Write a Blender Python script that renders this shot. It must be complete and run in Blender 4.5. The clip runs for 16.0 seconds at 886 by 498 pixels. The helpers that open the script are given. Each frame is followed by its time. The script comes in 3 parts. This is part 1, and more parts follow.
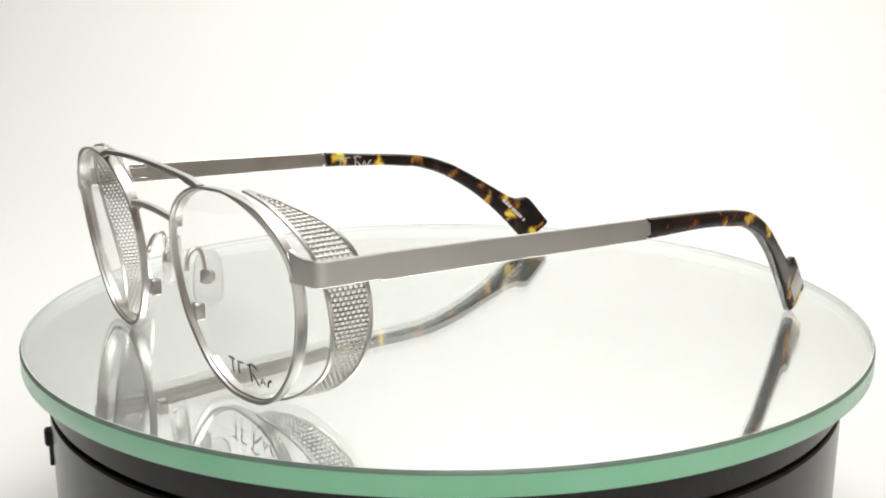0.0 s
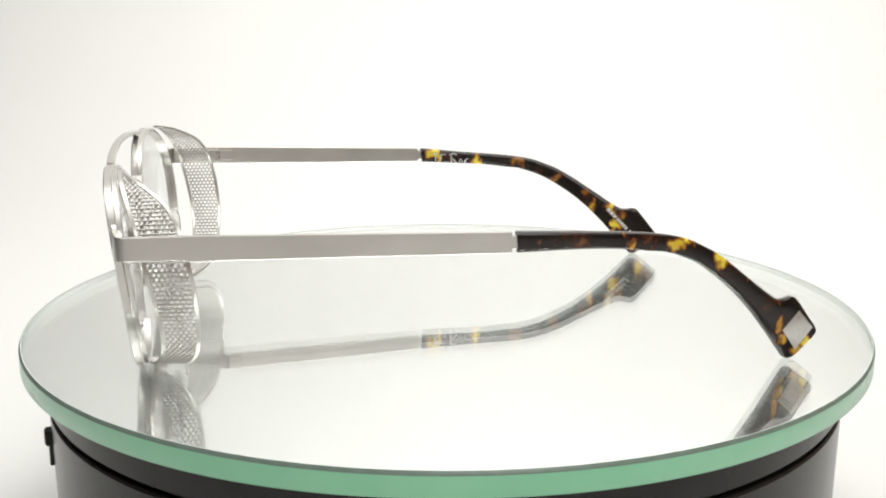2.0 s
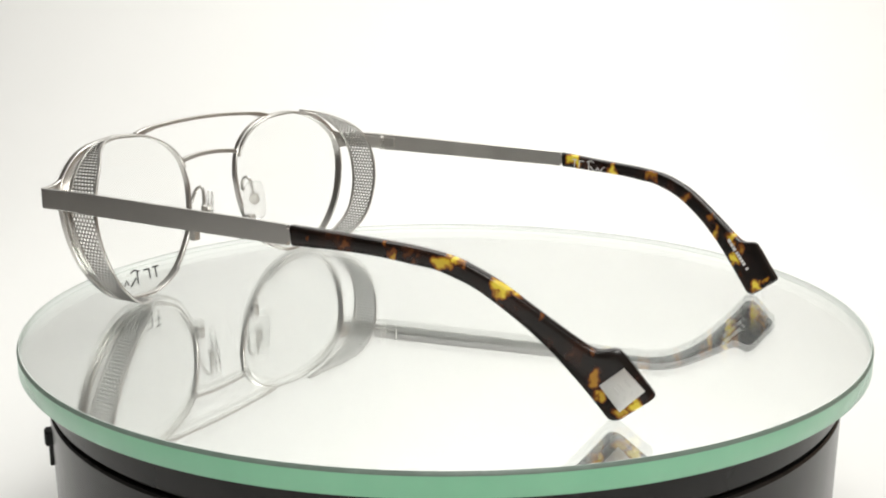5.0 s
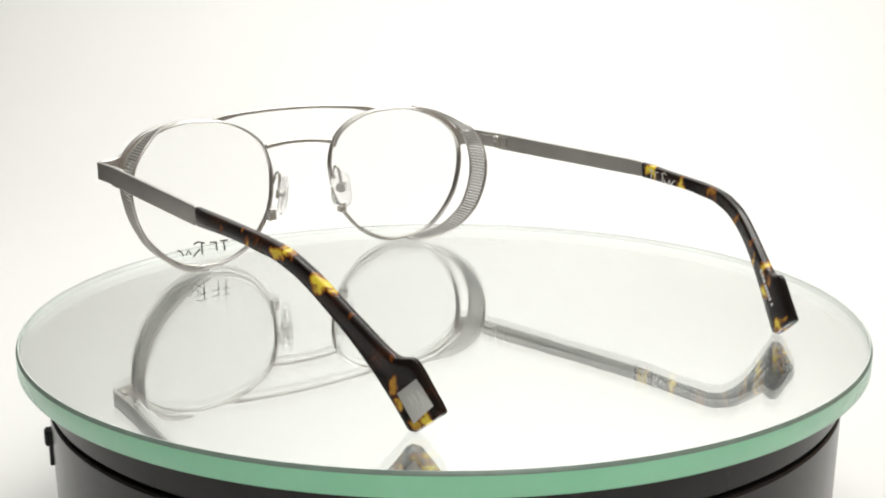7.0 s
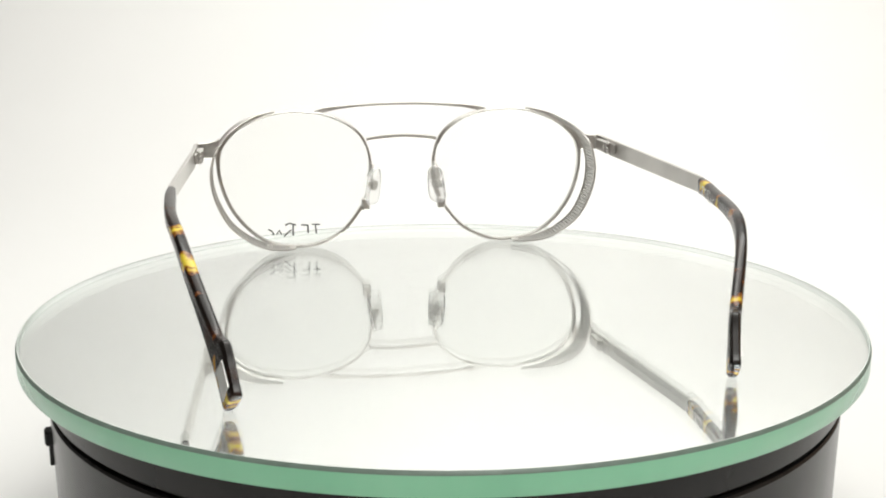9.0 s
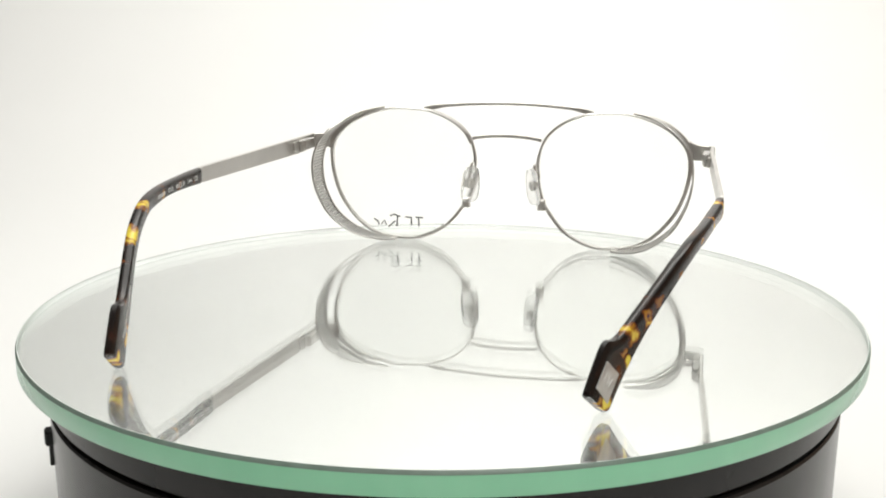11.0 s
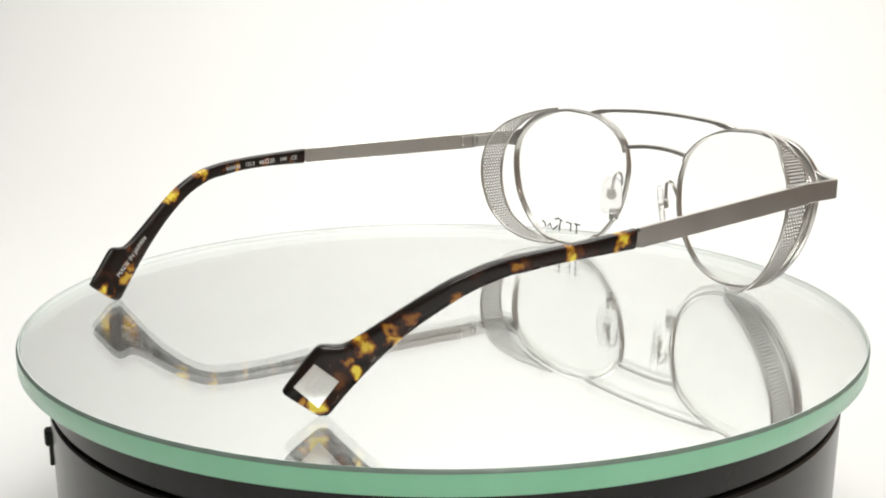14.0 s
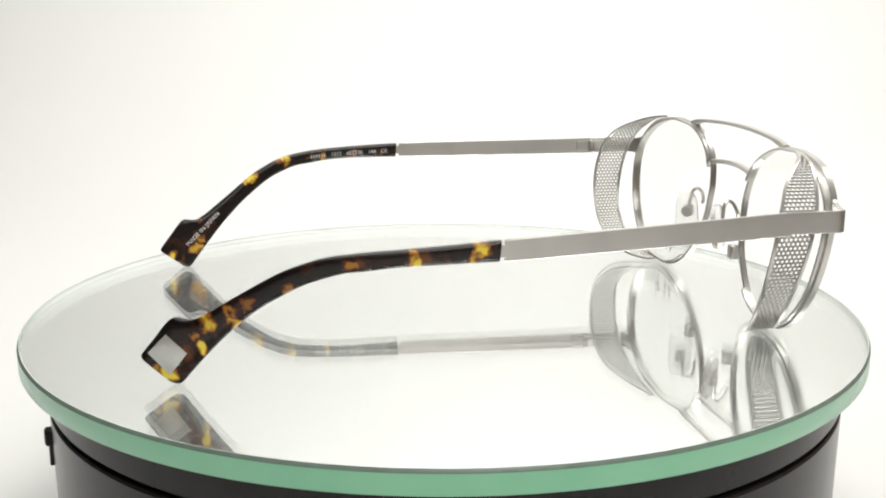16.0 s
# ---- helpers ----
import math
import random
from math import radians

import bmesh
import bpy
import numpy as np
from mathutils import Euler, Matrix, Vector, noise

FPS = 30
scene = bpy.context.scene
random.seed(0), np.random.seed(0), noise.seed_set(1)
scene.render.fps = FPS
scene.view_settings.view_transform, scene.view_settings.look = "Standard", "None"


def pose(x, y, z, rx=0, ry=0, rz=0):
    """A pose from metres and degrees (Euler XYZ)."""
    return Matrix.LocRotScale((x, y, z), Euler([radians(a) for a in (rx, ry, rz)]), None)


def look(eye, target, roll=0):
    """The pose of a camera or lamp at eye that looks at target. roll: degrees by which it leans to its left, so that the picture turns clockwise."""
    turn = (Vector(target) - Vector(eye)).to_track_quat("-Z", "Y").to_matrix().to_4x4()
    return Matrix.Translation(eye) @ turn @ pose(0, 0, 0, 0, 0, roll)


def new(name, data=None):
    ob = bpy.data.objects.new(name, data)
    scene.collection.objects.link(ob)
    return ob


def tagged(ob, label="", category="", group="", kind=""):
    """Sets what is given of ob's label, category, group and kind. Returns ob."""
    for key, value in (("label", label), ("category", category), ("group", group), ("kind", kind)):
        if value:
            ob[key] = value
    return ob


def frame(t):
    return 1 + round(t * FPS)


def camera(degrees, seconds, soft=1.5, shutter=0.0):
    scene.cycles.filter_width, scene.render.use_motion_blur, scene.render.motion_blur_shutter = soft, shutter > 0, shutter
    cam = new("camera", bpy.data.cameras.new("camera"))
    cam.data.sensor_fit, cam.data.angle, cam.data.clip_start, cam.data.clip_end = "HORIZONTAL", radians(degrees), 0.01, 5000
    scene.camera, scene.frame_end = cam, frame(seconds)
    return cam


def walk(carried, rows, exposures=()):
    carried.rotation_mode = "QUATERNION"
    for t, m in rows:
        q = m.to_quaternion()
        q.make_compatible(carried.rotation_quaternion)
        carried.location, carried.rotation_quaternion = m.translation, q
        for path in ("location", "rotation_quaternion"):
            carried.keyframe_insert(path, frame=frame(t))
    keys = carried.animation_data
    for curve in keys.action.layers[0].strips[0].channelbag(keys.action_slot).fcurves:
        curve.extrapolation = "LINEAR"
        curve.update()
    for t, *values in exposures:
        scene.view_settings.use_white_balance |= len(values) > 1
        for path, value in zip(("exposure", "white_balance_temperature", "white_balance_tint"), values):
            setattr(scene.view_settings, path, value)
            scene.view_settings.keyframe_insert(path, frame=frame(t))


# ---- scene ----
# A pair of metal eyeglasses turns on a round mirror-backed glass plate on a white sweep, inside unseen added walls.
MM = 0.001
cam = camera(43.35, 16.0, soft=2.0)
EYE = look((0.0, -0.27199, 0.07624), (-0.001812, 0.70301, -0.14606))
walk(cam, [(0.0, EYE), (16.0, EYE)])

# turn of the plate, degrees at whole seconds
TURN = [-0.31, -13.46, -26.54, -39.50, -52.36, -65.12, -77.78, -90.38, -102.93, -115.47,
        -128.02, -140.62, -153.27, -165.99, -178.79, -191.64, -204.54]

# ---- light: unseen lamps, assumed above the table ----
world = bpy.data.worlds.new("studio")
scene.world = world
world.use_nodes = True
world.node_tree.nodes["Background"].inputs[0].default_value = (0.98, 0.99, 1.0, 1)
world.node_tree.nodes["Background"].inputs[1].default_value = 0.3


def softbox(name, at, target, sx, sy, watts, color=(1, 1, 1)):
    lamp = bpy.data.lights.new(name, "AREA")
    lamp.shape, lamp.size, lamp.size_y, lamp.energy, lamp.color = "RECTANGLE", sx, sy, watts, color
    ob = new(name, lamp)
    ob.matrix_world = look(at, target)
    return ob


WARM = (1.0, 0.995, 0.945)
softbox("softbox_top", (0.0, 0.14, 0.74), (0.0, 0.14, 0.0), 0.8, 0.8, 2.9, WARM)
# added lamp, only to whiten the backdrop
softbox("added_backdrop_lamp", (0.14, 0.20, 0.62), (0.0, 0.66, 0.12), 0.7, 0.3, 4.25, WARM)
# added lamp: brightens the front of the sweep that the metal reflects
softbox("added_front_lamp", (0.14, -0.46, 0.46), (0.12, -0.42, 0.0), 0.3, 0.25, 2.1, WARM)
scene.view_settings.exposure = 0.0


# ---- materials ----
def material(name):
    m = bpy.data.materials.new(name)
    m.use_nodes = True
    return m, m.node_tree.nodes, m.node_tree.links, m.node_tree.nodes["Principled BSDF"]


def node(nodes, kind, **values):
    n = nodes.new(kind)
    for key, value in values.items():
        n.inputs[key.replace("_", " ")].default_value = value
    return n


def coords(nodes, links, scale=(1, 1, 1)):
    c = nodes.new("ShaderNodeTexCoord")
    m = nodes.new("ShaderNodeMapping")
    m.inputs["Scale"].default_value = scale
    links.new(c.outputs["Object"], m.inputs["Vector"])
    return m.outputs["Vector"]


def ramp(nodes, links, source, stops):
    r = nodes.new("ShaderNodeValToRGB")
    while len(r.color_ramp.elements) < len(stops):
        r.color_ramp.elements.new(0.5)
    for e, (p, c) in zip(r.color_ramp.elements, stops):
        e.position, e.color = p, (*c, 1)
    links.new(source, r.inputs["Fac"])
    return r.outputs["Color"]


def bump(nodes, links, source, bsdf, strength, distance):
    b = node(nodes, "ShaderNodeBump", Strength=strength, Distance=distance)
    links.new(source, b.inputs["Height"])
    links.new(b.outputs["Normal"], bsdf.inputs["Normal"])


def brushed(name, color, rough, grain=(300, 6000, 6000), depth=0.00001):
    """Satin metal with a fine grain and soft wear."""
    m, n, l, b = material(name)
    b.inputs["Metallic"].default_value = 1.0
    fine = node(n, "ShaderNodeTexNoise", Scale=1.0, Detail=3.0)
    l.new(coords(n, l, grain), fine.inputs["Vector"])
    broad = node(n, "ShaderNodeTexNoise", Scale=90.0, Detail=4.0)
    l.new(coords(n, l), broad.inputs["Vector"])
    lo = tuple(c * 0.9 for c in color)
    l.new(ramp(n, l, broad.outputs["Fac"], [(0.3, lo), (0.7, color)]), b.inputs["Base Color"])
    r = node(n, "ShaderNodeMapRange", To_Min=rough - 0.05, To_Max=rough + 0.06)
    l.new(fine.outputs["Fac"], r.inputs["Value"])
    l.new(r.outputs["Result"], b.inputs["Roughness"])
    bump(n, l, fine.outputs["Fac"], b, 0.25, depth)
    return m


def tortoise(name, spots):
    """Dark brown acetate with amber and yellow flecks; spots: y, z, radius in mm and how yellow."""
    m, n, l, b = material(name)
    at = coords(n, l)
    warp = node(n, "ShaderNodeTexNoise", Scale=300.0, Detail=5.0)
    l.new(at, warp.inputs["Vector"])
    sub = n.new("ShaderNodeVectorMath")
    sub.operation = "MULTIPLY_ADD"
    sub.inputs[1].default_value = (0.0, 0.0075, 0.0065)
    l.new(warp.outputs["Color"], sub.inputs[0])
    l.new(at, sub.inputs[2])
    flat = n.new("ShaderNodeVectorMath")
    flat.operation = "MULTIPLY"
    flat.inputs[1].default_value = (0.0, 1.0, 1.0)
    l.new(sub.outputs["Vector"], flat.inputs[0])
    total = None
    for y, z, r, k in spots:
        d = n.new("ShaderNodeVectorMath")
        d.operation = "DISTANCE"
        l.new(flat.outputs["Vector"], d.inputs[0])
        d.inputs[1].default_value = (0, (y + 3.75) * MM, (z + 3.25) * MM)
        f = node(n, "ShaderNodeMapRange", From_Min=r * 1.3 * MM, From_Max=r * 0.45 * MM, To_Max=k)
        l.new(d.outputs["Value"], f.inputs["Value"])
        if total is None:
            total = f.outputs["Result"]
        else:
            a = n.new("ShaderNodeMath")
            a.operation = "MAXIMUM"
            l.new(total, a.inputs[0])
            l.new(f.outputs["Result"], a.inputs[1])
            total = a.outputs["Value"]
    cloud = node(n, "ShaderNodeTexNoise", Scale=190.0, Detail=3.0)
    l.new(at, cloud.inputs["Vector"])
    red = node(n, "ShaderNodeMapRange", From_Min=0.5, From_Max=0.75, To_Max=0.34)
    l.new(cloud.outputs["Fac"], red.inputs["Value"])
    a = n.new("ShaderNodeMath")
    a.operation = "MAXIMUM"
    l.new(total, a.inputs[0])
    l.new(red.outputs["Result"], a.inputs[1])
    l.new(ramp(n, l, a.outputs["Value"], [(0.0, (0.008, 0.005, 0.004)), (0.22, (0.035, 0.012, 0.006)),
          (0.45, (0.20, 0.062, 0.012)), (0.7, (0.46, 0.22, 0.02)), (1.0, (0.84, 0.66, 0.06))]), b.inputs["Base Color"])
    b.inputs["Roughness"].default_value = 0.27
    b.inputs["Specular IOR Level"].default_value = 0.4
    b.inputs["Coat Weight"].default_value = 0.1
    b.inputs["Coat Roughness"].default_value = 0.06
    fine = node(n, "ShaderNodeTexNoise", Scale=900.0, Detail=2.0)
    l.new(at, fine.inputs["Vector"])
    bump(n, l, fine.outputs["Fac"], b, 0.08, 0.00004)
    return m


def clear(name, color, rough=0.0, ior=1.5):
    m, n, l, b = material(name)
    b.inputs["Base Color"].default_value = (*color, 1)
    b.inputs["Transmission Weight"].default_value = 1.0
    b.inputs["Roughness"].default_value = rough
    b.inputs["IOR"].default_value = ior
    return m


def matt(name, color, rough, vary=0.08, scale=40.0, metallic=0.0, relief=0.00005):
    m, n, l, b = material(name)
    t = node(n, "ShaderNodeTexNoise", Scale=scale, Detail=6.0)
    l.new(coords(n, l), t.inputs["Vector"])
    l.new(ramp(n, l, t.outputs["Fac"], [(0.3, tuple(c * (1 - vary) for c in color)), (0.7, color)]), b.inputs["Base Color"])
    b.inputs["Roughness"].default_value = rough
    b.inputs["Metallic"].default_value = metallic
    fine = node(n, "ShaderNodeTexNoise", Scale=scale * 30, Detail=2.0)
    l.new(coords(n, l), fine.inputs["Vector"])
    bump(n, l, fine.outputs["Fac"], b, 0.1, relief)
    return m


SPOTS_L = [(-7.2, 30.0, 1.0, 0.35), (-15.4, 30.1, 1.1, 0.4), (-25.2, 29.4, 1.5, 0.75), (-29.4, 29.4, 1.0, 0.3), (-35.4, 28.7, 1.9, 0.9), (-37.8, 29.3, 1.5, 1), (-45.8, 24.1, 1.7, 1), (-47.9, 23.4, 1.3, 0.9), (-53.6, 19.8, 1.0, 0.4), (-61.3, 13.2, 1.2, 0.35), (-62.1, 7.9, 1.5, 0.7), (-63.3, 5.3, 1.2, 0.8), (-69.7, 3.5, 1.8, 1), (-67.3, 2.0, 1.2, 0.8)]
SPOTS_R = [(-6.6, 29.4, 1.9, 1), (-7.2, 27.8, 1.2, 0.8), (-19.0, 27.3, 1.8, 1), (-31.6, 27.1, 1.7, 0.6), (-42.5, 22.0, 1.5, 0.55), (-51.1, 18.1, 1.4, 0.5), (-53.6, 16.2, 1.6, 0.6), (-57.8, 13.8, 1.8, 0.9), (-60.5, 11.1, 1.5, 0.6), (-59.2, 8.3, 1.4, 1), (-66.2, 2.6, 1.9, 1), (-68.8, 4.2, 1.2, 0.7), (-53.2, 14.3, 1.3, 0.8)]
TITANIUM = brushed("brushed_titanium", (0.67, 0.652, 0.627), 0.31)
WIRE = brushed("polished_wire", (0.68, 0.665, 0.64), 0.28)
MESH = brushed("perforated_metal", (0.52, 0.507, 0.488), 0.33)
PLAQUE = brushed("silver_plaque", (0.84, 0.83, 0.81), 0.46)
ACETATE_L = tortoise("tortoise_acetate", SPOTS_L)
ACETATE_R = tortoise("tortoise_acetate", SPOTS_R)
PAD = clear("clear_silicone", (0.985, 0.985, 0.98), 0.12, 1.2)
PAD.node_tree.nodes["Principled BSDF"].inputs["Transmission Weight"].default_value = 0.84
GLASS = clear("float_glass", (0.985, 1.0, 0.99), 0.0, 1.5)
# metallic below 1: the white remainder is an added haze that brightens reflections
MIRROR = matt("silvering", (0.97, 0.98, 0.97), 0.0, 0.01, 12.0, 0.885, 0.0)


def half_mirror(name, share):
    """The reflecting underside of the glass: part thrown back, part let out below."""
    m, n, l, b = material(name)
    gloss = n.new("ShaderNodeBsdfGlossy")
    gloss.inputs["Roughness"].default_value = 0.0
    gloss.inputs["Color"].default_value = (0.985, 0.995, 0.99, 1)
    out = n.new("ShaderNodeBsdfRefraction")
    out.inputs["IOR"].default_value = 1.5
    out.inputs["Roughness"].default_value = 0.0
    out.inputs["Color"].default_value = (0.995, 1.0, 0.997, 1)
    mix = n.new("ShaderNodeMixShader")
    mix.inputs[0].default_value = share
    l.new(out.outputs[0], mix.inputs[1])
    l.new(gloss.outputs[0], mix.inputs[2])
    l.new(mix.outputs[0], n["Material Output"].inputs["Surface"])
    return m


def thin_lens(name, tint, least):
    """A plane demonstration lens: lets light straight through, with a gloss at both faces."""
    m, n, l, b = material(name)
    clear_part = n.new("ShaderNodeBsdfTransparent")
    clear_part.inputs["Color"].default_value = (*tint, 1)
    gloss = n.new("ShaderNodeBsdfGlossy")
    gloss.inputs["Roughness"].default_value = 0.0
    edge = n.new("ShaderNodeLayerWeight")
    edge.inputs["Blend"].default_value = 0.5
    steep = n.new("ShaderNodeMath")
    steep.operation = "POWER"
    l.new(edge.outputs["Facing"], steep.inputs[0])
    steep.inputs[1].default_value = 5.0
    amount = node(n, "ShaderNodeMapRange", To_Min=least, To_Max=0.55)
    l.new(steep.outputs[0], amount.inputs["Value"])
    mix = n.new("ShaderNodeMixShader")
    l.new(amount.outputs["Result"], mix.inputs[0])
    l.new(clear_part.outputs[0], mix.inputs[1])
    l.new(gloss.outputs[0], mix.inputs[2])
    l.new(mix.outputs[0], n["Material Output"].inputs["Surface"])
    return m


LENS = thin_lens("demo_lens", (0.992, 0.995, 0.992), 0.02)
HALF = half_mirror("half_silvered_glass", 0.68)


def ground_edge_glass(name, lo, hi, scattered, clear_part, tint):
    """Ground glass: part scattered, part let through."""
    m, n, l, b = material(name)
    t = node(n, "ShaderNodeTexNoise", Scale=70.0, Detail=6.0)
    l.new(coords(n, l, (1, 1, 0.4)), t.inputs["Vector"])
    col = ramp(n, l, t.outputs["Fac"], [(0.3, lo), (0.7, hi)])
    l.new(col, b.inputs["Base Color"])
    b.inputs["Roughness"].default_value = 0.3
    scatter = n.new("ShaderNodeBsdfTranslucent")
    l.new(col, scatter.inputs["Color"])
    mix = n.new("ShaderNodeMixShader")
    mix.inputs[0].default_value = scattered
    l.new(b.outputs[0], mix.inputs[1])
    l.new(scatter.outputs[0], mix.inputs[2])
    passed = n.new("ShaderNodeBsdfTransparent")
    passed.inputs["Color"].default_value = (*tint, 1)
    both = n.new("ShaderNodeMixShader")
    both.inputs[0].default_value = clear_part
    l.new(mix.outputs[0], both.inputs[1])
    l.new(passed.outputs[0], both.inputs[2])
    polish = n.new("ShaderNodeBsdfGlossy")
    polish.inputs["Roughness"].default_value = 0.22
    polish.inputs["Color"].default_value = (0.62, 0.71, 0.66, 1)
    rim = n.new("ShaderNodeLayerWeight")
    rim.inputs["Blend"].default_value = 0.5
    power = n.new("ShaderNodeMath")
    power.operation = "POWER"
    l.new(rim.outputs["Facing"], power.inputs[0])
    power.inputs[1].default_value = 2.7
    coat = n.new("ShaderNodeMixShader")
    l.new(power.outputs[0], coat.inputs[0])
    l.new(both.outputs[0], coat.inputs[1])
    l.new(polish.outputs[0], coat.inputs[2])
    l.new(coat.outputs[0], n["Material Output"].inputs["Surface"])
    return m


CHAMFER = matt("ground_chamfer", (0.2, 0.27, 0.23), 0.35, 0.2, 300.0)
EDGE = ground_edge_glass("ground_glass_edge", (0.37, 0.80, 0.54), (0.44, 0.86, 0.60), 0.4, 0.28, (0.80, 0.97, 0.88))
# opaque and near white: backdrop light through the edge is put into the colour
LIT_FROST = ground_edge_glass("lit_frosted_glass", (0.93, 0.95, 0.94), (0.96, 0.97, 0.965), 0.0, 0.0, (0.97, 0.99, 0.98))
BLACK = matt("black_plastic", (0.018, 0.017, 0.0165), 0.24, 0.25, 120.0)
BLACK.node_tree.nodes["Principled BSDF"].inputs["Specular IOR Level"].default_value = 0.28
DARK = matt("rubber_and_gap_shade", (0.008, 0.008, 0.008), 0.6, 0.2, 200.0)
INK = matt("black_ink", (0.01, 0.01, 0.01), 0.5)
PRINT = matt("silver_print", (0.75, 0.74, 0.72), 0.4)
PAPER = matt("white_sweep", (0.84, 0.84, 0.835), 0.9, 0.03, 5.0)
# cloths of the unseen surroundings, each toned for what the metal should reflect
GREY_CLOTH = matt("grey_cloth", (0.13, 0.122, 0.115), 0.95, 0.06, 9.0)
BROWN_CLOTH = matt("brown_cloth", (0.26, 0.215, 0.185), 0.95, 0.08, 7.0)
BEIGE_CLOTH = matt("beige_cloth", (0.50, 0.37, 0.285), 0.95, 0.08, 7.0)
CLOTH = matt("added_wall_cloth", (0.34, 0.34, 0.34), 0.95, 0.04, 9.0)


# ---- mesh helpers ----
def part(name, verts, faces, mat, parent=None, label="", smooth=35):
    me = bpy.data.meshes.new(name)
    me.from_pydata([Vector(v) * MM for v in verts], [], faces)
    bm = bmesh.new()
    bm.from_mesh(me)
    bmesh.ops.recalc_face_normals(bm, faces=bm.faces)
    bm.to_mesh(me)
    bm.free()
    me.materials.append(mat)
    if smooth:
        me.shade_smooth()
        me.set_sharp_from_angle(angle=radians(smooth))
    ob = new(name, me)
    ob.parent = parent
    if label:
        tagged(ob, label)
    return ob


def loft(rings, closed=False, caps=True):
    """Skin a row of rings of equal length."""
    k = len(rings[0])
    verts = [v for r in rings for v in r]
    faces = []
    n = len(rings)
    for i in range(n if closed else n - 1):
        a, b = i * k, ((i + 1) % n) * k
        for j in range(k):
            faces.append((a + j, a + (j + 1) % k, b + (j + 1) % k, b + j))
    if caps and not closed:
        faces += [tuple(range(k))[::-1], tuple(range((n - 1) * k, n * k))]
    return verts, faces


def merge(*pieces):
    verts, faces = [], []
    for v, f in pieces:
        o = len(verts)
        verts += list(v)
        faces += [tuple(i + o for i in q) for q in f]
    return verts, faces


def smooth_curve(points, per=8, closed=False):
    """Catmull-Rom through the points."""
    p = [Vector(q) for q in points]
    n = len(p)
    out = []
    for i in range(n if closed else n - 1):
        a, b, c, d = ((p[(i + k) % n] if closed else p[min(max(i + k, 0), n - 1)]) for k in (-1, 0, 1, 2))
        for j in range(per):
            t = j / per
            out.append(0.5 * (2 * b + (c - a) * t + (2 * a - 5 * b + 4 * c - d) * t * t + (3 * b - a - 3 * c + d) * t ** 3))
    if not closed:
        out.append(p[-1])
    return out


def even(points, count):
    """Points at equal steps along a line of points."""
    p = [Vector(q) for q in points]
    s = [0.0]
    for a, b in zip(p, p[1:]):
        s.append(s[-1] + (b - a).length)
    out, i = [], 0
    for k in range(count):
        t = s[-1] * k / (count - 1)
        while i < len(p) - 2 and s[i + 1] < t:
            i += 1
        out.append(p[i].lerp(p[i + 1], (t - s[i]) / max(s[i + 1] - s[i], 1e-9)))
    return out


def rect(center, u, v, hu, hv, bevel):
    """A ring with cut corners in the plane of u and v."""
    c, u, v = Vector(center), Vector(u), Vector(v)
    b = bevel
    return [c + u * x + v * y for x, y in ((-hu + b, -hv), (hu - b, -hv), (hu, -hv + b), (hu, hv - b),
                                          (hu - b, hv), (-hu + b, hv), (-hu, hv - b), (-hu, -hv + b))]


def tube(path, r, sides=10):
    """A round wire along a path."""
    p = [Vector(q) for q in path]
    rings, up = [], None
    for i, c in enumerate(p):
        d = (p[min(i + 1, len(p) - 1)] - p[max(i - 1, 0)]).normalized()
        if up is None:
            up = d.orthogonal().normalized()
        up = (up - d * up.dot(d)).normalized()
        w = d.cross(up)
        rings.append([c + (up * math.cos(a) + w * math.sin(a)) * r for a in (2 * math.pi * k / sides for k in range(sides))])
    return loft(rings)


def drum(r, z0, z1, cx=0.0, cy=0.0, sides=24, bevel=0.1, axis="z"):
    """A short bevelled cylinder."""
    rings = []
    for rr, z in ((r - bevel, z0), (r, z0 + bevel), (r, z1 - bevel), (r - bevel, z1)):
        rings.append([(cx + rr * math.cos(2 * math.pi * k / sides), cy + rr * math.sin(2 * math.pi * k / sides), z) for k in range(sides)])
    v, f = loft(rings)
    if axis == "x":
        v = [(z, x, y) for x, y, z in v]
    return v, f


def block(x0, x1, y0, y1, z0, z1, bevel=0.15):
    rings = []
    for x, b in ((x0, bevel), (x0 + bevel, 0), (x1 - bevel, 0), (x1, bevel)):
        rings.append(rect((x, (y0 + y1) / 2, (z0 + z1) / 2), (0, 1, 0), (0, 0, 1), (y1 - y0) / 2 - b, (z1 - z0) / 2 - b, bevel))
    return loft(rings)


